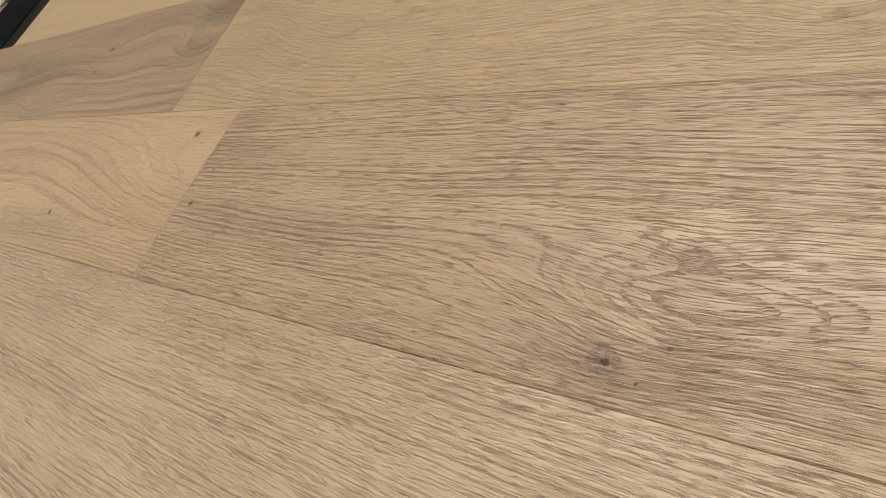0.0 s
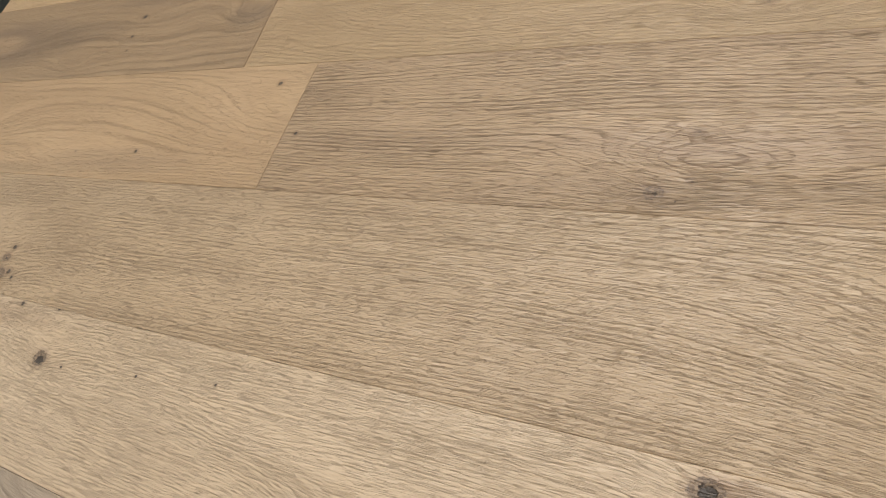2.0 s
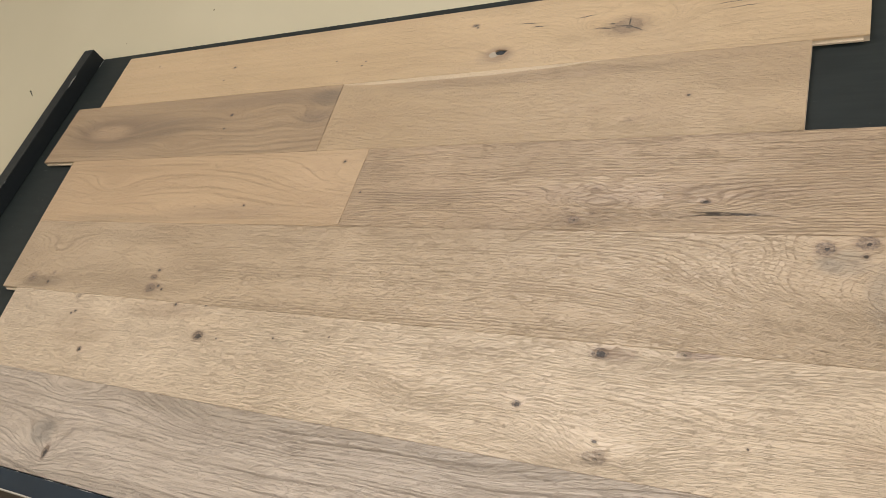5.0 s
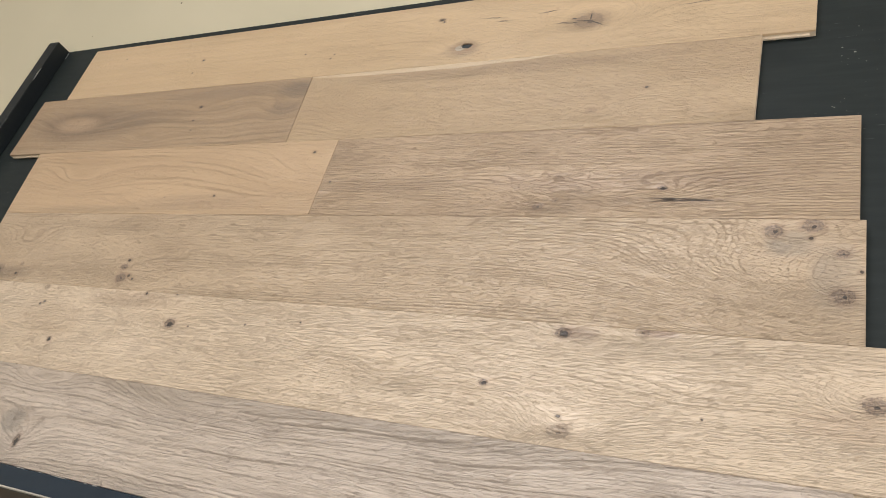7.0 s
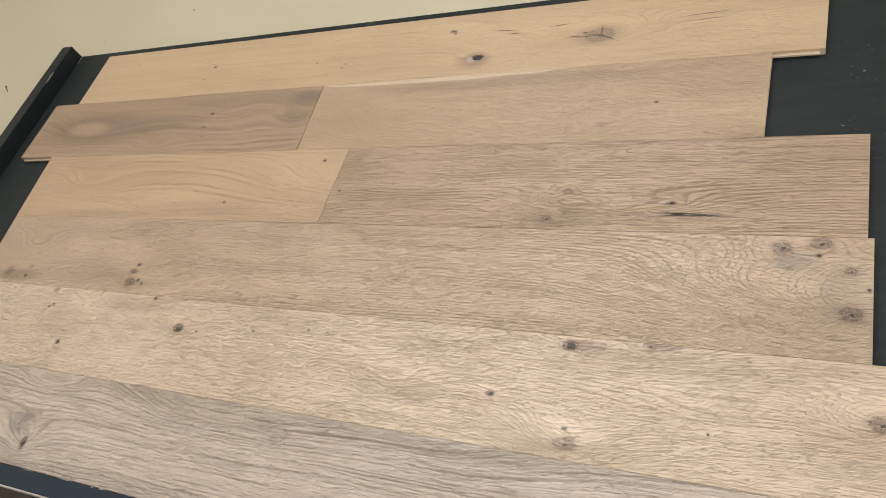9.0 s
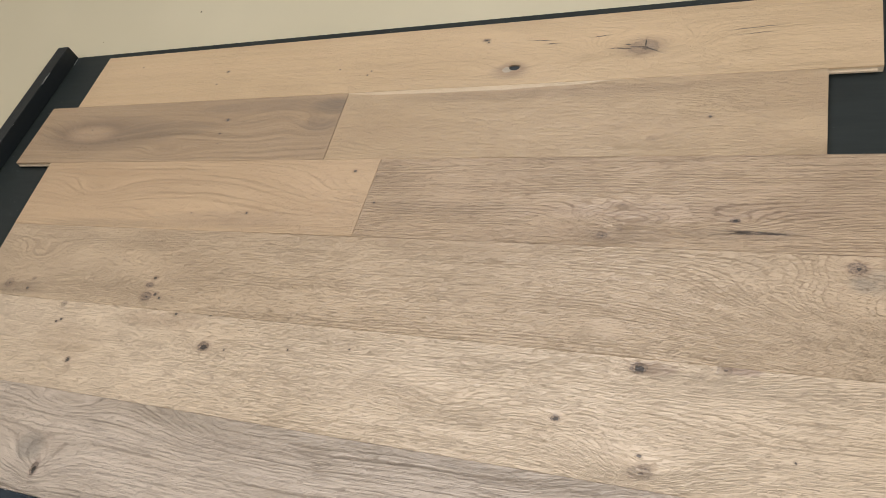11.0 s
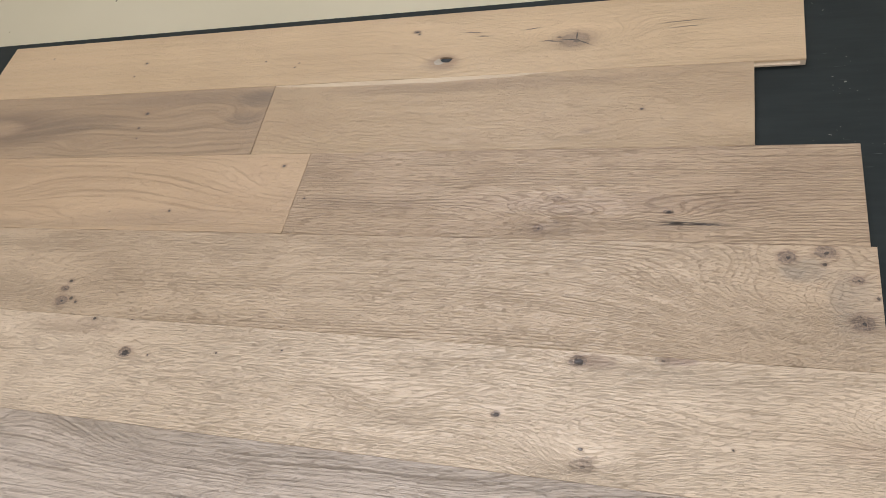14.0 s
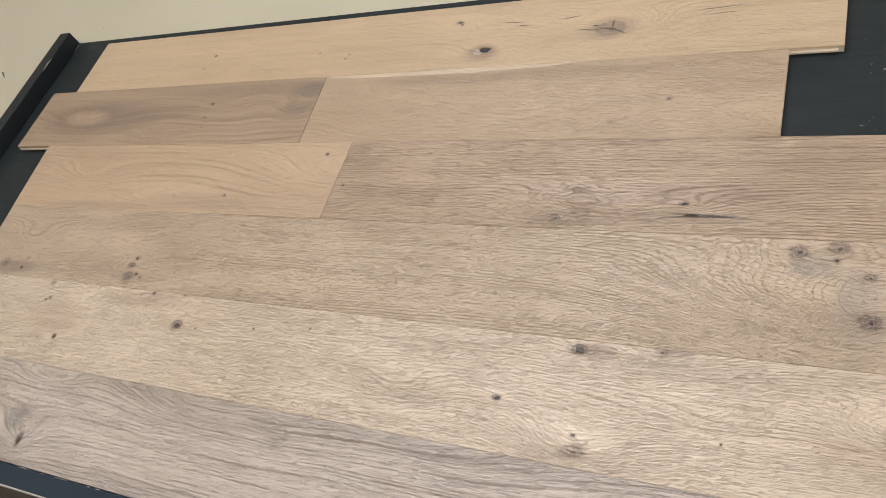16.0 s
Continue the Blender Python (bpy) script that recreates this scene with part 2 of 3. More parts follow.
def thing(name, m, label, category, group=""):
    ob = new(name)
    ob.matrix_world = m
    ob.empty_display_size = 0.05
    return tagged(ob, label, category, group)


def slab(outline, z0, z1, bevel, hole=()):
    """A flat board with the given outline, softened upper edges and, if wanted, a hole."""
    bm = bmesh.new()
    cx = sum(p[0] for p in outline) / len(outline)
    cy = sum(p[1] for p in outline) / len(outline)
    inner = [(x - math.copysign(bevel, x - cx), y - math.copysign(bevel, y - cy)) for x, y in outline]

    def loop(points, z):
        return [bm.verts.new((x, y, z)) for x, y in points]

    def band(a, b):
        for i in range(len(a)):
            j = (i + 1) % len(a)
            bm.faces.new((a[i], a[j], b[j], b[i]))

    low, mid, top = loop(outline, z0), loop(outline, z1 - bevel), loop(inner, z1)
    band(low, mid)
    band(mid, top)
    edges = [bm.edges.get((top[i], top[(i + 1) % len(top)])) for i in range(len(top))]
    under = [bm.edges.get((low[i], low[(i + 1) % len(low)])) for i in range(len(low))]
    if hole:
        rim, foot = loop(hole, z1), loop(hole, z0)
        band(rim, foot)
        edges += [bm.edges.get((rim[i], rim[(i + 1) % len(rim)])) for i in range(len(rim))]
        under += [bm.edges.get((foot[i], foot[(i + 1) % len(foot)])) for i in range(len(foot))]
    bmesh.ops.triangle_fill(bm, use_beauty=True, edges=edges)
    bmesh.ops.triangle_fill(bm, use_beauty=True, edges=under)
    return bm


# ---- room ----
BACK = LEAN @ Vector((0, 0.605, -0.033))
WALL_Y = BACK.y + 0.001
paint = wall_paint(((-0.757, HEIGHT + 0.701, 0.0035, 0.0030, 0.85), (-1.108, HEIGHT + 0.634, 0.0028, 0.0025, 0.45)))
plain = painted("room_paint", (0.66, 0.63, 0.56), 0.7, 90.0)
# unseen floor, made light so that it bounces light up onto the lower planks
floor_mat = painted("floor_vinyl", (0.34, 0.30, 0.24), 0.6, 60.0, 0.0004, 0.2, 0.35)
ceiling_mat = painted("ceiling_paint", (0.78, 0.77, 0.74), 0.8, 120.0)
XW, YF, ZC = 3.6, -4.6, 3.6
for name, bounds, mat, label in (
    ("wall_north", (-XW, XW, WALL_Y, WALL_Y + 0.12, 0, ZC), paint, "cream painted plaster wall with a few small dark marks"),
    ("wall_west", (-XW - 0.12, -XW, YF, WALL_Y + 0.12, 0, ZC), plain, "plain cream painted side wall"),
    ("floor", (-XW - 0.12, XW + 0.12, YF - 0.12, WALL_Y + 0.12, -0.1, 0), floor_mat, "plain grey-beige vinyl floor"),
    ("ceiling", (-XW - 0.12, XW + 0.12, YF - 0.12, WALL_Y + 0.12, ZC, ZC + 0.1), ceiling_mat, "white painted ceiling"),
):
    tagged(link_mesh(name, box(*bounds), mat), label, name.split("_")[0], kind="structure")
# a bent nail left in the wall
nail = thing("nail", Matrix.Translation((-1.523, WALL_Y, HEIGHT + 0.498)) @ pose(0, 0, 0, 0, -32, 0), "bent dark steel nail stuck in the cream wall", "nail")
nail_steel = painted("dark_nail_steel", (0.035, 0.030, 0.026), 0.45, 300.0, 0.0002, 0.3)
shank, nail_head = bmesh.new(), bmesh.new()
bmesh.ops.create_cone(shank, cap_ends=True, segments=10, radius1=0.0011, radius2=0.0015, depth=0.019, matrix=pose(0, -0.003, 0, 14))
bmesh.ops.create_cone(nail_head, cap_ends=True, segments=12, radius1=0.0030, radius2=0.0027, depth=0.0014, matrix=pose(0, -0.0053, 0.0098, 14))
part("shank", shank, nail_steel, nail)
part("head", nail_head, nail_steel, nail)
# the unseen wall beside the camera, with an opening added for its fill lamp
WY0, WY1, WZ0, WZ1 = -3.4, -1.2, 0.3, 2.1
east = bmesh.new()
for ya, yb, za, zb in ((YF, WY0, 0, ZC), (WY1, WALL_Y + 0.12, 0, ZC), (WY0, WY1, 0, WZ0), (WY0, WY1, WZ1, ZC)):
    bmesh.ops.create_cube(east, size=1, matrix=Matrix.LocRotScale((XW + 0.06, (ya + yb) / 2, (za + zb) / 2), None, (0.12, yb - ya, zb - za)))
# unseen wall behind the camera, its low opening added for the other fill lamp
south = bmesh.new()
for xa, xb, za, zb in ((-XW - 0.12, -3.1, 0, ZC), (-1.5, XW + 0.12, 0, ZC), (-3.1, -1.5, 0, 0.3), (-3.1, -1.5, 1.6, ZC)):
    bmesh.ops.create_cube(south, size=1, matrix=Matrix.LocRotScale(((xa + xb) / 2, YF - 0.06, (za + zb) / 2), None, (xb - xa, 0.12, zb - za)))
tagged(link_mesh("wall_south", south, plain), "plain cream painted wall with an added low opening at the fill lamp", "wall", kind="structure")
tagged(link_mesh("wall_east", east, plain), "plain cream painted wall with an added opening at the fill lamp", "wall", kind="structure")

# ---- display board ----
charcoal = board_paint("charcoal_board_paint", (0.0124, 0.0160, 0.0146))
rail_paint = chipped_paint("black_rail_paint", (0.005, 0.0068, 0.0070), (0.55, 0.52, 0.45), 0.28)
# the blue reflected by the ledge's top face is put into its base colour
ledge_paint = chipped_paint("dark_ledge_paint_blue_cast", (0.006, 0.0135, 0.022), (0.30, 0.27, 0.22), 0.34)
edge_paint = painted("pale_worn_edge", (0.50, 0.46, 0.38), 0.55, 200.0, 0.0006, 0.4)
display = thing("display_board", LEAN, "charcoal painted display board with black rails leaning on the wall", "display board")
part("backing_panel", box(-1.21, 1.23, -0.622, 0.605, -0.033, -0.015, 0.0012), charcoal, display, "charcoal painted sheet with dust flecks")
part("side_rail", box(-1.207, -1.165, -0.583, 0.603, -0.015, 0.029, 0.0022, 2), rail_paint, display, "black painted square batten with chipped edge")
part("bottom_ledge", box(-1.207, 1.23, -0.621, -0.5848, -0.015, 0.029, 0.0018, 2), ledge_paint, display, "dark painted ledge batten, reflected blue in its colour")
part("edge_strip", box(-1.207, 1.23, -0.6235, -0.6205, 0.010, 0.0305, 0.0008), edge_paint, display, "pale worn edge of the ledge")
bare = painted("bare_wood_chip", (0.72, 0.69, 0.62), 0.7, 300.0)
for ya, yb, inset in ((0.450, 0.496, 0.0046), (0.30, 0.306, 0.001), (0.10, 0.112, 0.001)):
    chip = bmesh.new()
    rim = [((yb - ya) * (0.5 + 0.5 * math.cos(a)) + ya, inset * math.sin(a) * (1.2 + 0.5 * math.sin(5 * a))) for a in (math.tau * k / 14 for k in range(14))]
    chip.faces.new([chip.verts.new((-1.1655 + d, y, 0.0272 + d)) for y, d in rim])
    bmesh.ops.solidify(chip, geom=chip.faces[:], thickness=0.0004)
    part("paint_chip", chip, bare, display, "pale chip in the black paint")
for xa, xb, inset in ((-0.485, -0.478, 0.0007), (-0.40, -0.372, 0.0005), (-0.335, -0.331, 0.0008), (-0.30, -0.262, 0.0005), (-0.215, -0.208, 0.0009), (-0.195, -0.182, 0.0008)):
    chip = bmesh.new()
    rim = [((xb - xa) * (0.5 + 0.5 * math.cos(a)) + xa, inset * math.sin(a) * (1.2 + 0.5 * math.sin(5 * a + 40 * xa))) for a in (math.tau * k / 14 for k in range(14))]
    chip.faces.new([chip.verts.new((x, -0.5851 - d, 0.0286 + d * 0.6)) for x, d in rim])
    bmesh.ops.solidify(chip, geom=chip.faces[:], thickness=0.0004)
    part("paint_chip", chip, bare, display, "pale chip in the dark ledge paint")
part("caulk_line", box(-1.1652, -1.1643, 0.572, 0.600, -0.0152, -0.0146, 0.0002), bare, display, "thin pale line of filler")
legs = LEAN.inverted()
# added brown bar: its colour stands for the wall in shade below the ledge
shade_bar = box(-1.16, 1.18, 0.10, WALL_Y - 0.002, 0.76, 0.905, 0.003)
bmesh.ops.transform(shade_bar, matrix=legs, verts=shade_bar.verts)
part("shade_bar_below", shade_bar, painted("shaded_wall_brown", (0.085, 0.062, 0.038), 0.6, 80.0, 0.0005, 0.3), display, "brown bar in place of the shaded wall under the board")
for lx in (-1.12, 1.14):
    foot = box(lx - 0.03, lx + 0.03, -0.10, -0.04, 0, HEIGHT - 0.59, 0.003)
    bmesh.ops.transform(foot, matrix=legs, verts=foot.verts)
    part("leg", foot, rail_paint, display)

# ---- planks ----
core_mat = painted("birch_core", (0.62, 0.50, 0.34), 0.7, 160.0, 0.0008, 0.35)
filler_mat = painted("dark_knot_hole", (0.022, 0.026, 0.027), 0.6, 120.0)


SEAMS = [(-0.5810, -0.5810), (-0.3815, -0.3955), (-0.1905, -0.2030), (0.0008, -0.0063), (0.1912, 0.1862), (0.3835, 0.3775), (0.5705, 0.5695)]


def seam(k, x):
    """The height of a joint between two rows at x; the rows are not laid quite parallel."""
    left, right = SEAMS[k]
    return left + (right - left) * (x + 0.95) / 1.9


def plank(material, cx, y0, ends_low, ends_high, label, hole=()):
    """An engineered oak plank: brushed oak face, plywood core, tongue along the lower edge.
    ends_low and ends_high: the left and right ends at the lower and upper edge, on the board's x."""
    cy = y0 + 0.095
    row = round((y0 + 0.57) / 0.19)
    ob = thing("oak_plank", LEAN @ pose(cx, cy, -0.015), label, "floor plank", "oak planks on the display board")
    (a, b), (c, d) = ends_low, ends_high
    gap = 0.00015
    outline = [(a - cx, seam(row, a) + gap - cy), (b - cx, seam(row, b) + gap - cy), (d - cx, seam(row + 1, d) - gap - cy), (c - cx, seam(row + 1, c) - gap - cy)]
    ring = [(x - cx, y - cy) for x, y in hole]
    part("oak_face", slab(outline, 0.011, 0.015, 0.0005, ring), material, ob)
    lesser = [(x - math.copysign(0.0004, x), y) for x, y in outline]
    part("plywood_core", slab(lesser, 0.0, 0.0109, 0.0002), core_mat, ob, "pale plywood core")
    (lx, ly), (rx, ry) = outline[0], outline[1]
    lip = [(lx + 0.009, ly - 0.005), (rx - 0.009, ry - 0.005), (rx - 0.009, ry - 0.0001), (lx + 0.009, ly - 0.0001)]
    if row:
        part("tongue", slab(lip, 0.0045, 0.0085, 0.0005), core_mat, ob, "pale tongue along the edge")
    if hole:
        part("knot_hole", slab(ring, 0.0109, 0.0118, 0.0002), filler_mat, ob, "dark open knot hole")
    return ob


def local(cx, y0, rows):
    """Moves places on the board into a plank's own axes."""
    return [(r[0] - cx, r[1] - y0 - 0.095, *r[2:]) for r in rows]


GREY = (0.20, 0.175, 0.14)
BROWN = (0.17, 0.115, 0.07)
CREAM = (0.66, 0.52, 0.34)

# top row: honey oak with an open knot and a star-cracked knot
cx, y0 = -0.054, 0.380
hole = [(0.2310 + 0.0125 * math.cos(a) * (1 + 0.18 * math.sin(3 * a)), 0.4285 + 0.0088 * math.sin(a) * (1 + 0.2 * math.cos(2 * a + 0.6))) for a in (math.tau * k / 18 for k in range(18))]
honey = oak("honey_oak", 1.0, (0.60, 0.43, 0.245), (0.46, 0.315, 0.165),
    flows=local(cx, y0, [(0.228, 0.424, 0.09, 0.035, 0.035), (0.49, 0.462, 0.12, 0.04, 0.05), (0.15, 0.505, 0.08, 0.022, 0.03)]),
    knots=local(cx, y0, [(0.489, 0.463, 0.027, 0.018, 0.55), (0.147, 0.518, 0.008, 0.004, 0.9)]),
    specks=local(cx, y0, [(-0.538, 0.479, 0.0035), (-0.201, 0.458, 0.002), (-0.113, 0.447, 0.002), (-0.120, 0.435, 0.002), (-0.554, 0.437, 0.002), (-0.847, 0.520, 0.002), (0.154, 0.510, 0.0028)]),
    cracks=local(cx, y0, [(0.276, 0.504, 0.02, 0.0012, -0.1), (0.300, 0.491, 0.012, 0.0012, -0.05), (0.40, 0.503, 0.016, 0.0012, 0.1), (0.452, 0.462, 0.015, 0.0012, -0.05),
        (0.690, 0.494, 0.045, 0.0009, 0.06), (0.693, 0.479, 0.028, 0.0008, 0.05), (0.478, 0.464, 0.020, 0.0014, -0.12), (0.505, 0.455, 0.016, 0.0016, -0.55), (0.4915, 0.474, 0.0015, 0.011, 0.0), (0.4575, 0.473, 0.006, 0.0016, -0.1), (0.435, 0.4645, 0.013, 0.0013, 0.03)]),
    stains=local(cx, y0, [(0.222, 0.421, 0.045, 0.022, 0.55, (0.30, 0.20, 0.12)), (0.2265, 0.4265, 0.032, 0.021, 0.6, (0.30, 0.19, 0.11)), (0.2165, 0.4235, 0.0105, 0.0085, 0.92, (0.46, 0.39, 0.29)), (0.485, 0.462, 0.06, 0.028, 0.35, (0.32, 0.22, 0.13))]),
    pores=0.18, rings=0.6, waviness=0.014, dash=26.0, clusters=0.8, spacing=0.006, figure=0.5)
plank(honey, cx, y0, (-1.001, 0.894), (-1.003, 0.895), "honey-coloured knotty oak plank with an open dark knot", hole)

# second row: a smoky brown half and a fawn half
cx, y0 = -0.62, 0.190
smoky = oak("smoky_oak", 2.0, (0.41, 0.285, 0.165), (0.29, 0.196, 0.112),
    flows=local(cx, y0, [(-0.88, 0.284, 0.16, 0.045, 0.06), (-0.40, 0.29, 0.12, 0.05, 0.03), (-0.19, 0.29, 0.06, 0.03, 0.06), (-0.12, 0.36, 0.12, 0.05, 0.06), (-0.60, 0.222, 0.06, 0.02, 0.025)]),
    knots=local(cx, y0, [(-0.457, 0.314, 0.0065, 0.0045, 0.86)]),
    specks=local(cx, y0, [(-0.459, 0.272, 0.003), (-0.451, 0.241, 0.0022), (-0.89, 0.298, 0.002)]),
    stains=local(cx, y0, [(-0.84, 0.284, 0.23, 0.062, 0.7, (0.19, 0.13, 0.08)), (-0.63, 0.295, 0.16, 0.03, 0.5, (0.21, 0.145, 0.09)), (-0.885, 0.285, 0.13, 0.044, 0.6, (0.18, 0.12, 0.075)), (-0.885, 0.285, 0.088, 0.028, 0.88, (0.43, 0.295, 0.175)),
        (-0.165, 0.345, 0.07, 0.026, 0.75, (0.15, 0.11, 0.075)), (-0.19, 0.29, 0.05, 0.022, 0.5, (0.17, 0.12, 0.08)), (-0.35, 0.355, 0.22, 0.02, 0.45, (0.22, 0.155, 0.10))]),
    pores=0.14, rings=0.85, waviness=0.026, dash=26.0, clusters=0.9, spacing=0.012, figure=0.9)
plank(smoky, cx, y0, (-1.098, -0.1405), (-1.095, -0.1490), "smoky brown oak plank with a pale eye in its grain")

cx, y0 = 0.333, 0.190
fawn = oak("fawn_oak", 3.0, (0.485, 0.345, 0.195), (0.385, 0.262, 0.153),
    flows=local(cx, y0, [(-0.13, 0.30, 0.16, 0.09, -0.07), (0.534, 0.227, 0.06, 0.022, 0.035), (0.78, 0.22, 0.07, 0.03, 0.04)]),
    knots=local(cx, y0, [(0.534, 0.227, 0.010, 0.006, 0.22)]),
    specks=local(cx, y0, [(0.627, 0.275, 0.0032)]),
    stains=local(cx, y0, [(0.15, 0.3865, 0.33, 0.0195, 0.95, CREAM), (0.30, 0.355, 0.35, 0.018, 0.35, (0.25, 0.165, 0.10))]),
    pores=0.22, rings=0.5, waviness=0.013, dash=36.0, clusters=0.55, spacing=0.0045)
plank(fawn, cx, y0, (-0.1395, 0.811), (-0.1480, 0.811), "fawn brown brushed oak plank with a pale edge")

# third row: a sandy half and a taupe half with a black split
cx, y0 = -0.48, 0.0
sandy = oak("sandy_oak", 4.0, (0.53, 0.37, 0.215), (0.415, 0.275, 0.15),
    flows=local(cx, y0, [(0.04, 0.095, 0.27, 0.075, 0.11), (-0.75, 0.10, 0.12, 0.04, 0.05), (-0.42, 0.03, 0.25, 0.03, 0.05)]),
    specks=local(cx, y0, [(-0.050, 0.158, 0.0035), (-0.273, 0.047, 0.003), (-0.42, 0.045, 0.0015)]),
    stains=local(cx, y0, [(-0.32, 0.03, 0.20, 0.022, 0.45, (0.27, 0.19, 0.12)), (-0.62, 0.012, 0.25, 0.012, 0.4, (0.28, 0.20, 0.12)), (-0.12, 0.13, 0.06, 0.05, 0.25, (0.55, 0.38, 0.23))]),
    pores=0.17, rings=0.75, waviness=0.02, dash=40.0, clusters=0.95, spacing=0.009, figure=0.7)
plank(sandy, cx, y0, (-0.953, -0.0003), (-0.966, -0.0003), "sandy oak plank with arched grain")

cx, y0 = 0.4815, 0.0
taupe = oak("taupe_oak", 5.0, (0.478, 0.340, 0.206), (0.365, 0.25, 0.155),
    flows=local(cx, y0, [(0.507, 0.046, 0.11, 0.032, 0.052), (0.65, 0.040, 0.16, 0.034, 0.030), (0.20, 0.06, 0.25, 0.05, 0.015)]),
    knots=local(cx, y0, [(0.477, 0.017, 0.009, 0.0062, 0.6), (0.507, 0.030, 0.005, 0.004, 0.35), (0.502, 0.082, 0.006, 0.004, 0.25), (0.683, 0.052, 0.007, 0.004, 0.9)]),
    specks=local(cx, y0, [(0.021, 0.077, 0.0026), (0.497, 0.010, 0.0008)]),
    cracks=local(cx, y0, [(0.712, 0.0315, 0.044, 0.0011, -0.035), (0.704, 0.0275, 0.042, 0.0011, 0.02), (0.742, 0.0285, 0.026, 0.0016, -0.03), (0.696, 0.030, 0.014, 0.0022, 0.0)]),
    stains=local(cx, y0, [(0.70, 0.028, 0.10, 0.012, 0.25, (0.22, 0.155, 0.10)), (0.50, 0.018, 0.07, 0.016, 0.2, (0.21, 0.15, 0.10)), (0.60, 0.07, 0.3, 0.02, 0.3, (0.25, 0.16, 0.10)), (0.16, 0.07, 0.18, 0.02, 0.25, (0.26, 0.18, 0.115))]),
    pores=0.58, rings=0.55, waviness=0.012, dash=34.0, clusters=0.88, spacing=0.0050)
plank(taupe, cx, y0, (0.0003, 0.963), (0.0003, 0.963), "taupe brushed oak plank with a long black split")

# fourth row: one long plank, knots at both ends
cx, y0 = 0.013, -0.190
wheat = oak("wheat_oak", 6.0, (0.515, 0.38, 0.24), (0.425, 0.30, 0.175),
    flows=local(cx, y0, [(0.985, -0.115, 0.24, 0.085, 0.17), (0.74, -0.09, 0.20, 0.05, 0.02), (-0.80, -0.10, 0.14, 0.05, 0.06), (-0.5, -0.11, 0.10, 0.03, 0.04)]),
    knots=local(cx, y0, [(0.853, -0.027, 0.0115, 0.009, 0.84), (0.904, -0.017, 0.013, 0.010, 0.80), (0.943, -0.065, 0.008, 0.006, 0.84), (0.945, -0.131, 0.013, 0.011, 0.84),
        (-0.425, -0.166, 0.013, 0.0085, 0.84), (-0.431, -0.141, 0.009, 0.006, 0.84), (-0.842, -0.160, 0.012, 0.010, 0.5), (-0.772, -0.144, 0.006, 0.004, 0.5)]),
    specks=local(cx, y0, [(0.902, -0.038, 0.0028), (-0.425, -0.123, 0.0045), (-0.404, -0.160, 0.004), (-0.775, -0.170, 0.004), (0.966, -0.092, 0.003), (-0.39, -0.168, 0.003)]),
    stains=local(cx, y0, [(0.875, -0.052, 0.035, 0.022, 0.45, (0.20, 0.185, 0.155)), (0.935, -0.10, 0.035, 0.06, 0.35, GREY), (-0.80, -0.17, 0.08, 0.018, 0.45, BROWN)]),
    pores=0.46, rings=0.5, waviness=0.008, dash=48.0, clusters=0.65, spacing=0.0050)
plank(wheat, cx, y0, (-0.938, 0.971), (-0.952, 0.971), "long wheat-coloured oak plank with grey knots near its ends")

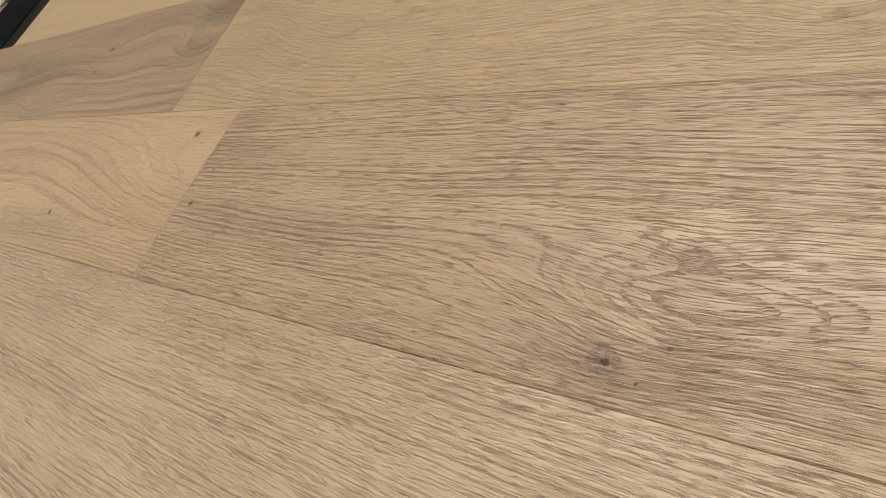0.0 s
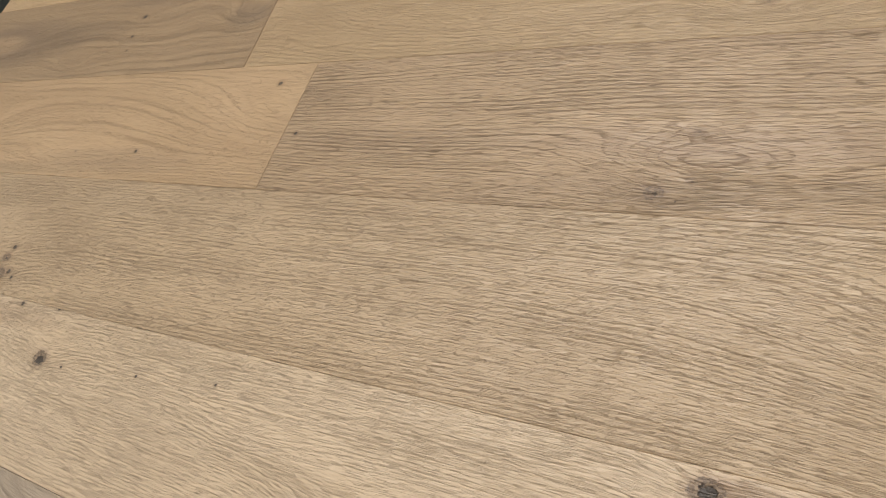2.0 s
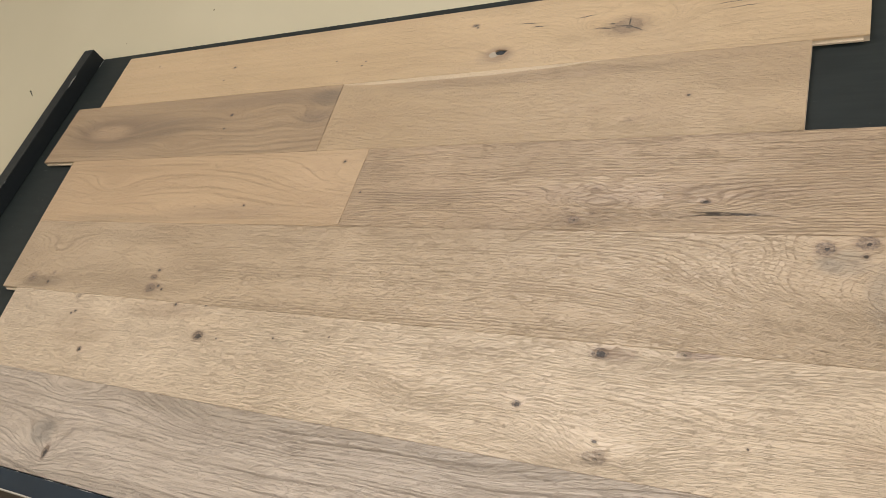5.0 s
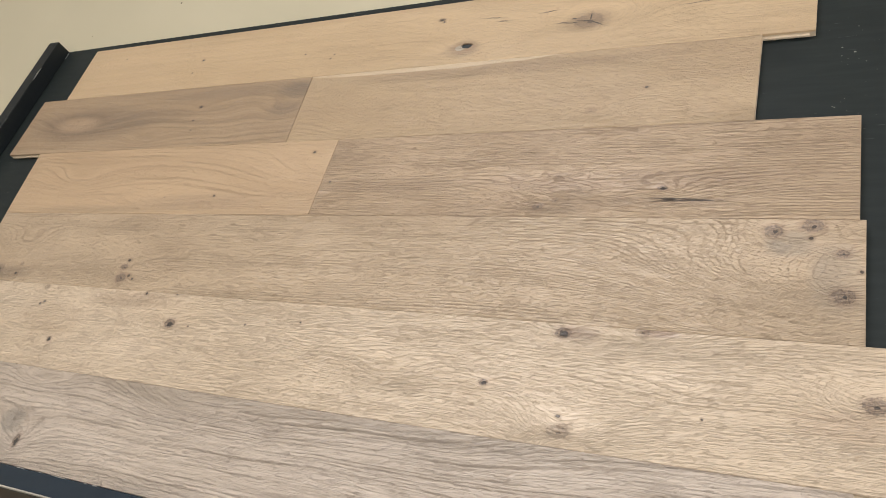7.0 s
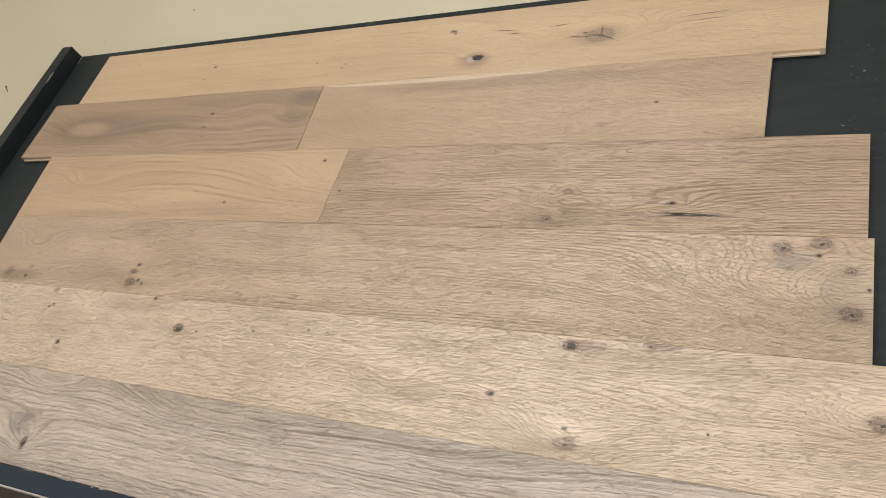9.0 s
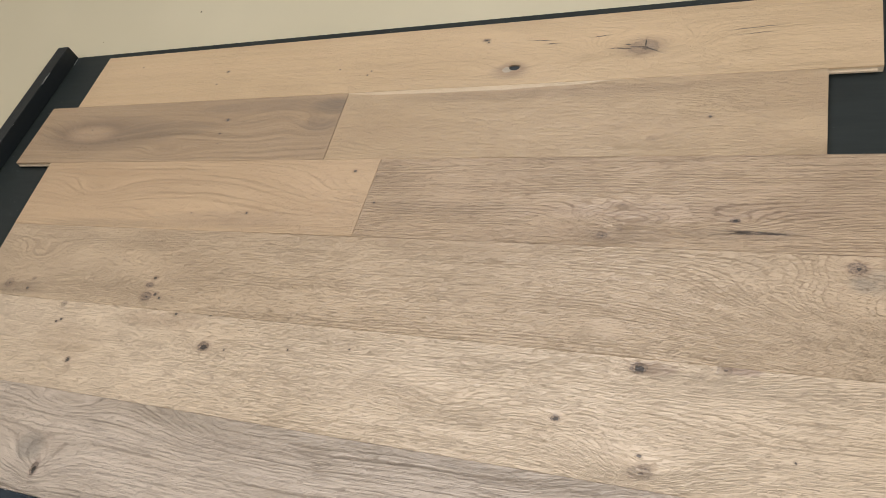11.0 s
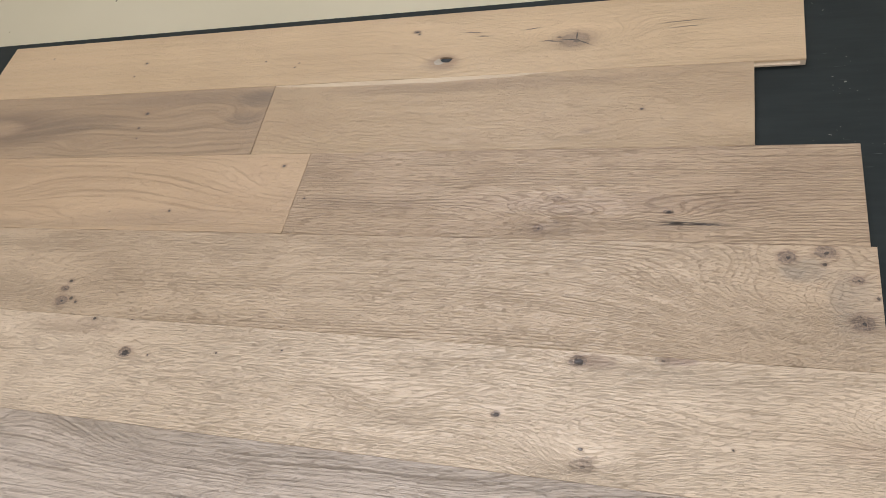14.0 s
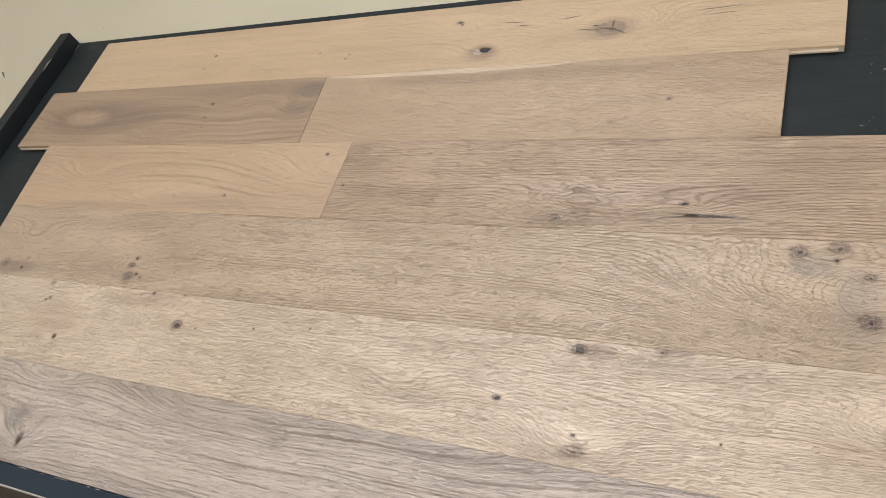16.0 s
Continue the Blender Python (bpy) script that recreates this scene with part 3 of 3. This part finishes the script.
# fifth row: one long pale plank with many small knots
cx, y0 = 0.08, -0.380
pale = oak("pale_oak", 7.0, (0.65, 0.505, 0.345), (0.525, 0.39, 0.24),
    flows=local(cx, y0, [(0.283, -0.312, 0.08, 0.026, 0.034), (0.80, -0.306, 0.15, 0.036, 0.034), (0.60, -0.36, 0.10, 0.05, 0.045), (0.15, -0.28, 0.09, 0.022, 0.014), (0.70, -0.215, 0.10, 0.03, 0.035), (0.98, -0.28, 0.08, 0.03, 0.04)]),
    knots=local(cx, y0, [(-0.226, -0.260, 0.012, 0.0085, 0.85), (-0.542, -0.321, 0.0062, 0.0050, 0.86), (0.569, -0.216, 0.0115, 0.0080, 0.86), (0.461, -0.308, 0.0062, 0.0050, 0.86),
        (0.591, -0.370, 0.015, 0.0095, 0.42), (0.597, -0.362, 0.007, 0.006, 0.3), (0.687, -0.206, 0.010, 0.007, 0.4), (0.983, -0.282, 0.013, 0.011, 0.8), (-0.638, -0.200, 0.007, 0.006, 0.45)]),
    specks=local(cx, y0, [(-0.621, -0.236, 0.0035), (-0.631, -0.242, 0.003), (-0.326, -0.200, 0.0036), (-0.242, -0.195, 0.0035), (-0.176, -0.262, 0.0017), (-0.041, -0.249, 0.002), (0.083, -0.236, 0.0018), (0.587, -0.347, 0.0028), (0.782, -0.327, 0.0016)]),
    stains=local(cx, y0, [(0.595, -0.214, 0.035, 0.013, 0.5, (0.26, 0.16, 0.105)), (0.712, -0.206, 0.028, 0.010, 0.6, (0.25, 0.15, 0.11)), (0.96, -0.315, 0.08, 0.02, 0.25, (0.42, 0.26, 0.16)), (-0.35, -0.215, 0.12, 0.02, 0.35, (0.34, 0.215, 0.125)), (-0.57, -0.275, 0.10, 0.04, 0.3, (0.40, 0.27, 0.155))]),
    pores=0.38, rings=0.5, waviness=0.010, dash=32.0, clusters=0.35, spacing=0.0046)
plank(pale, cx, y0, (-0.862, 1.03), (-0.879, 1.03), "long pale oak plank with many small dark knots")

# bottom row: a grey-brown plank standing on the ledge
cx, y0 = 0.01, -0.570
# grey-brown wood, its base colours raised to take in the sheen on this row
greyish = oak("grey_oak", 8.0, (0.565, 0.46, 0.355), (0.40, 0.318, 0.235),
    flows=local(cx, y0, [(-0.489, -0.405, 0.09, 0.022, 0.045), (-0.10, -0.40, 0.14, 0.05, 0.08), (0.10, -0.41, 0.14, 0.045, 0.07), (0.36, -0.40, 0.20, 0.05, 0.07), (-0.50, -0.52, 0.08, 0.04, 0.05)]),
    knots=local(cx, y0, [(-0.477, -0.536, 0.007, 0.012, 0.85)]),
    stains=local(cx, y0, [(-0.515, -0.500, 0.035, 0.028, 0.6, GREY), (-0.12, -0.39, 0.22, 0.03, 0.45, (0.24, 0.185, 0.125)), (0.35, -0.39, 0.40, 0.028, 0.5, (0.23, 0.175, 0.12))]),
    pores=0.30, rings=1.0, waviness=0.022, dash=24.0, clusters=0.7, spacing=0.012, figure=0.9)
plank(greyish, cx, y0, (-0.94, 0.96), (-0.94, 0.96), "grey-brown brushed oak plank standing on the ledge")
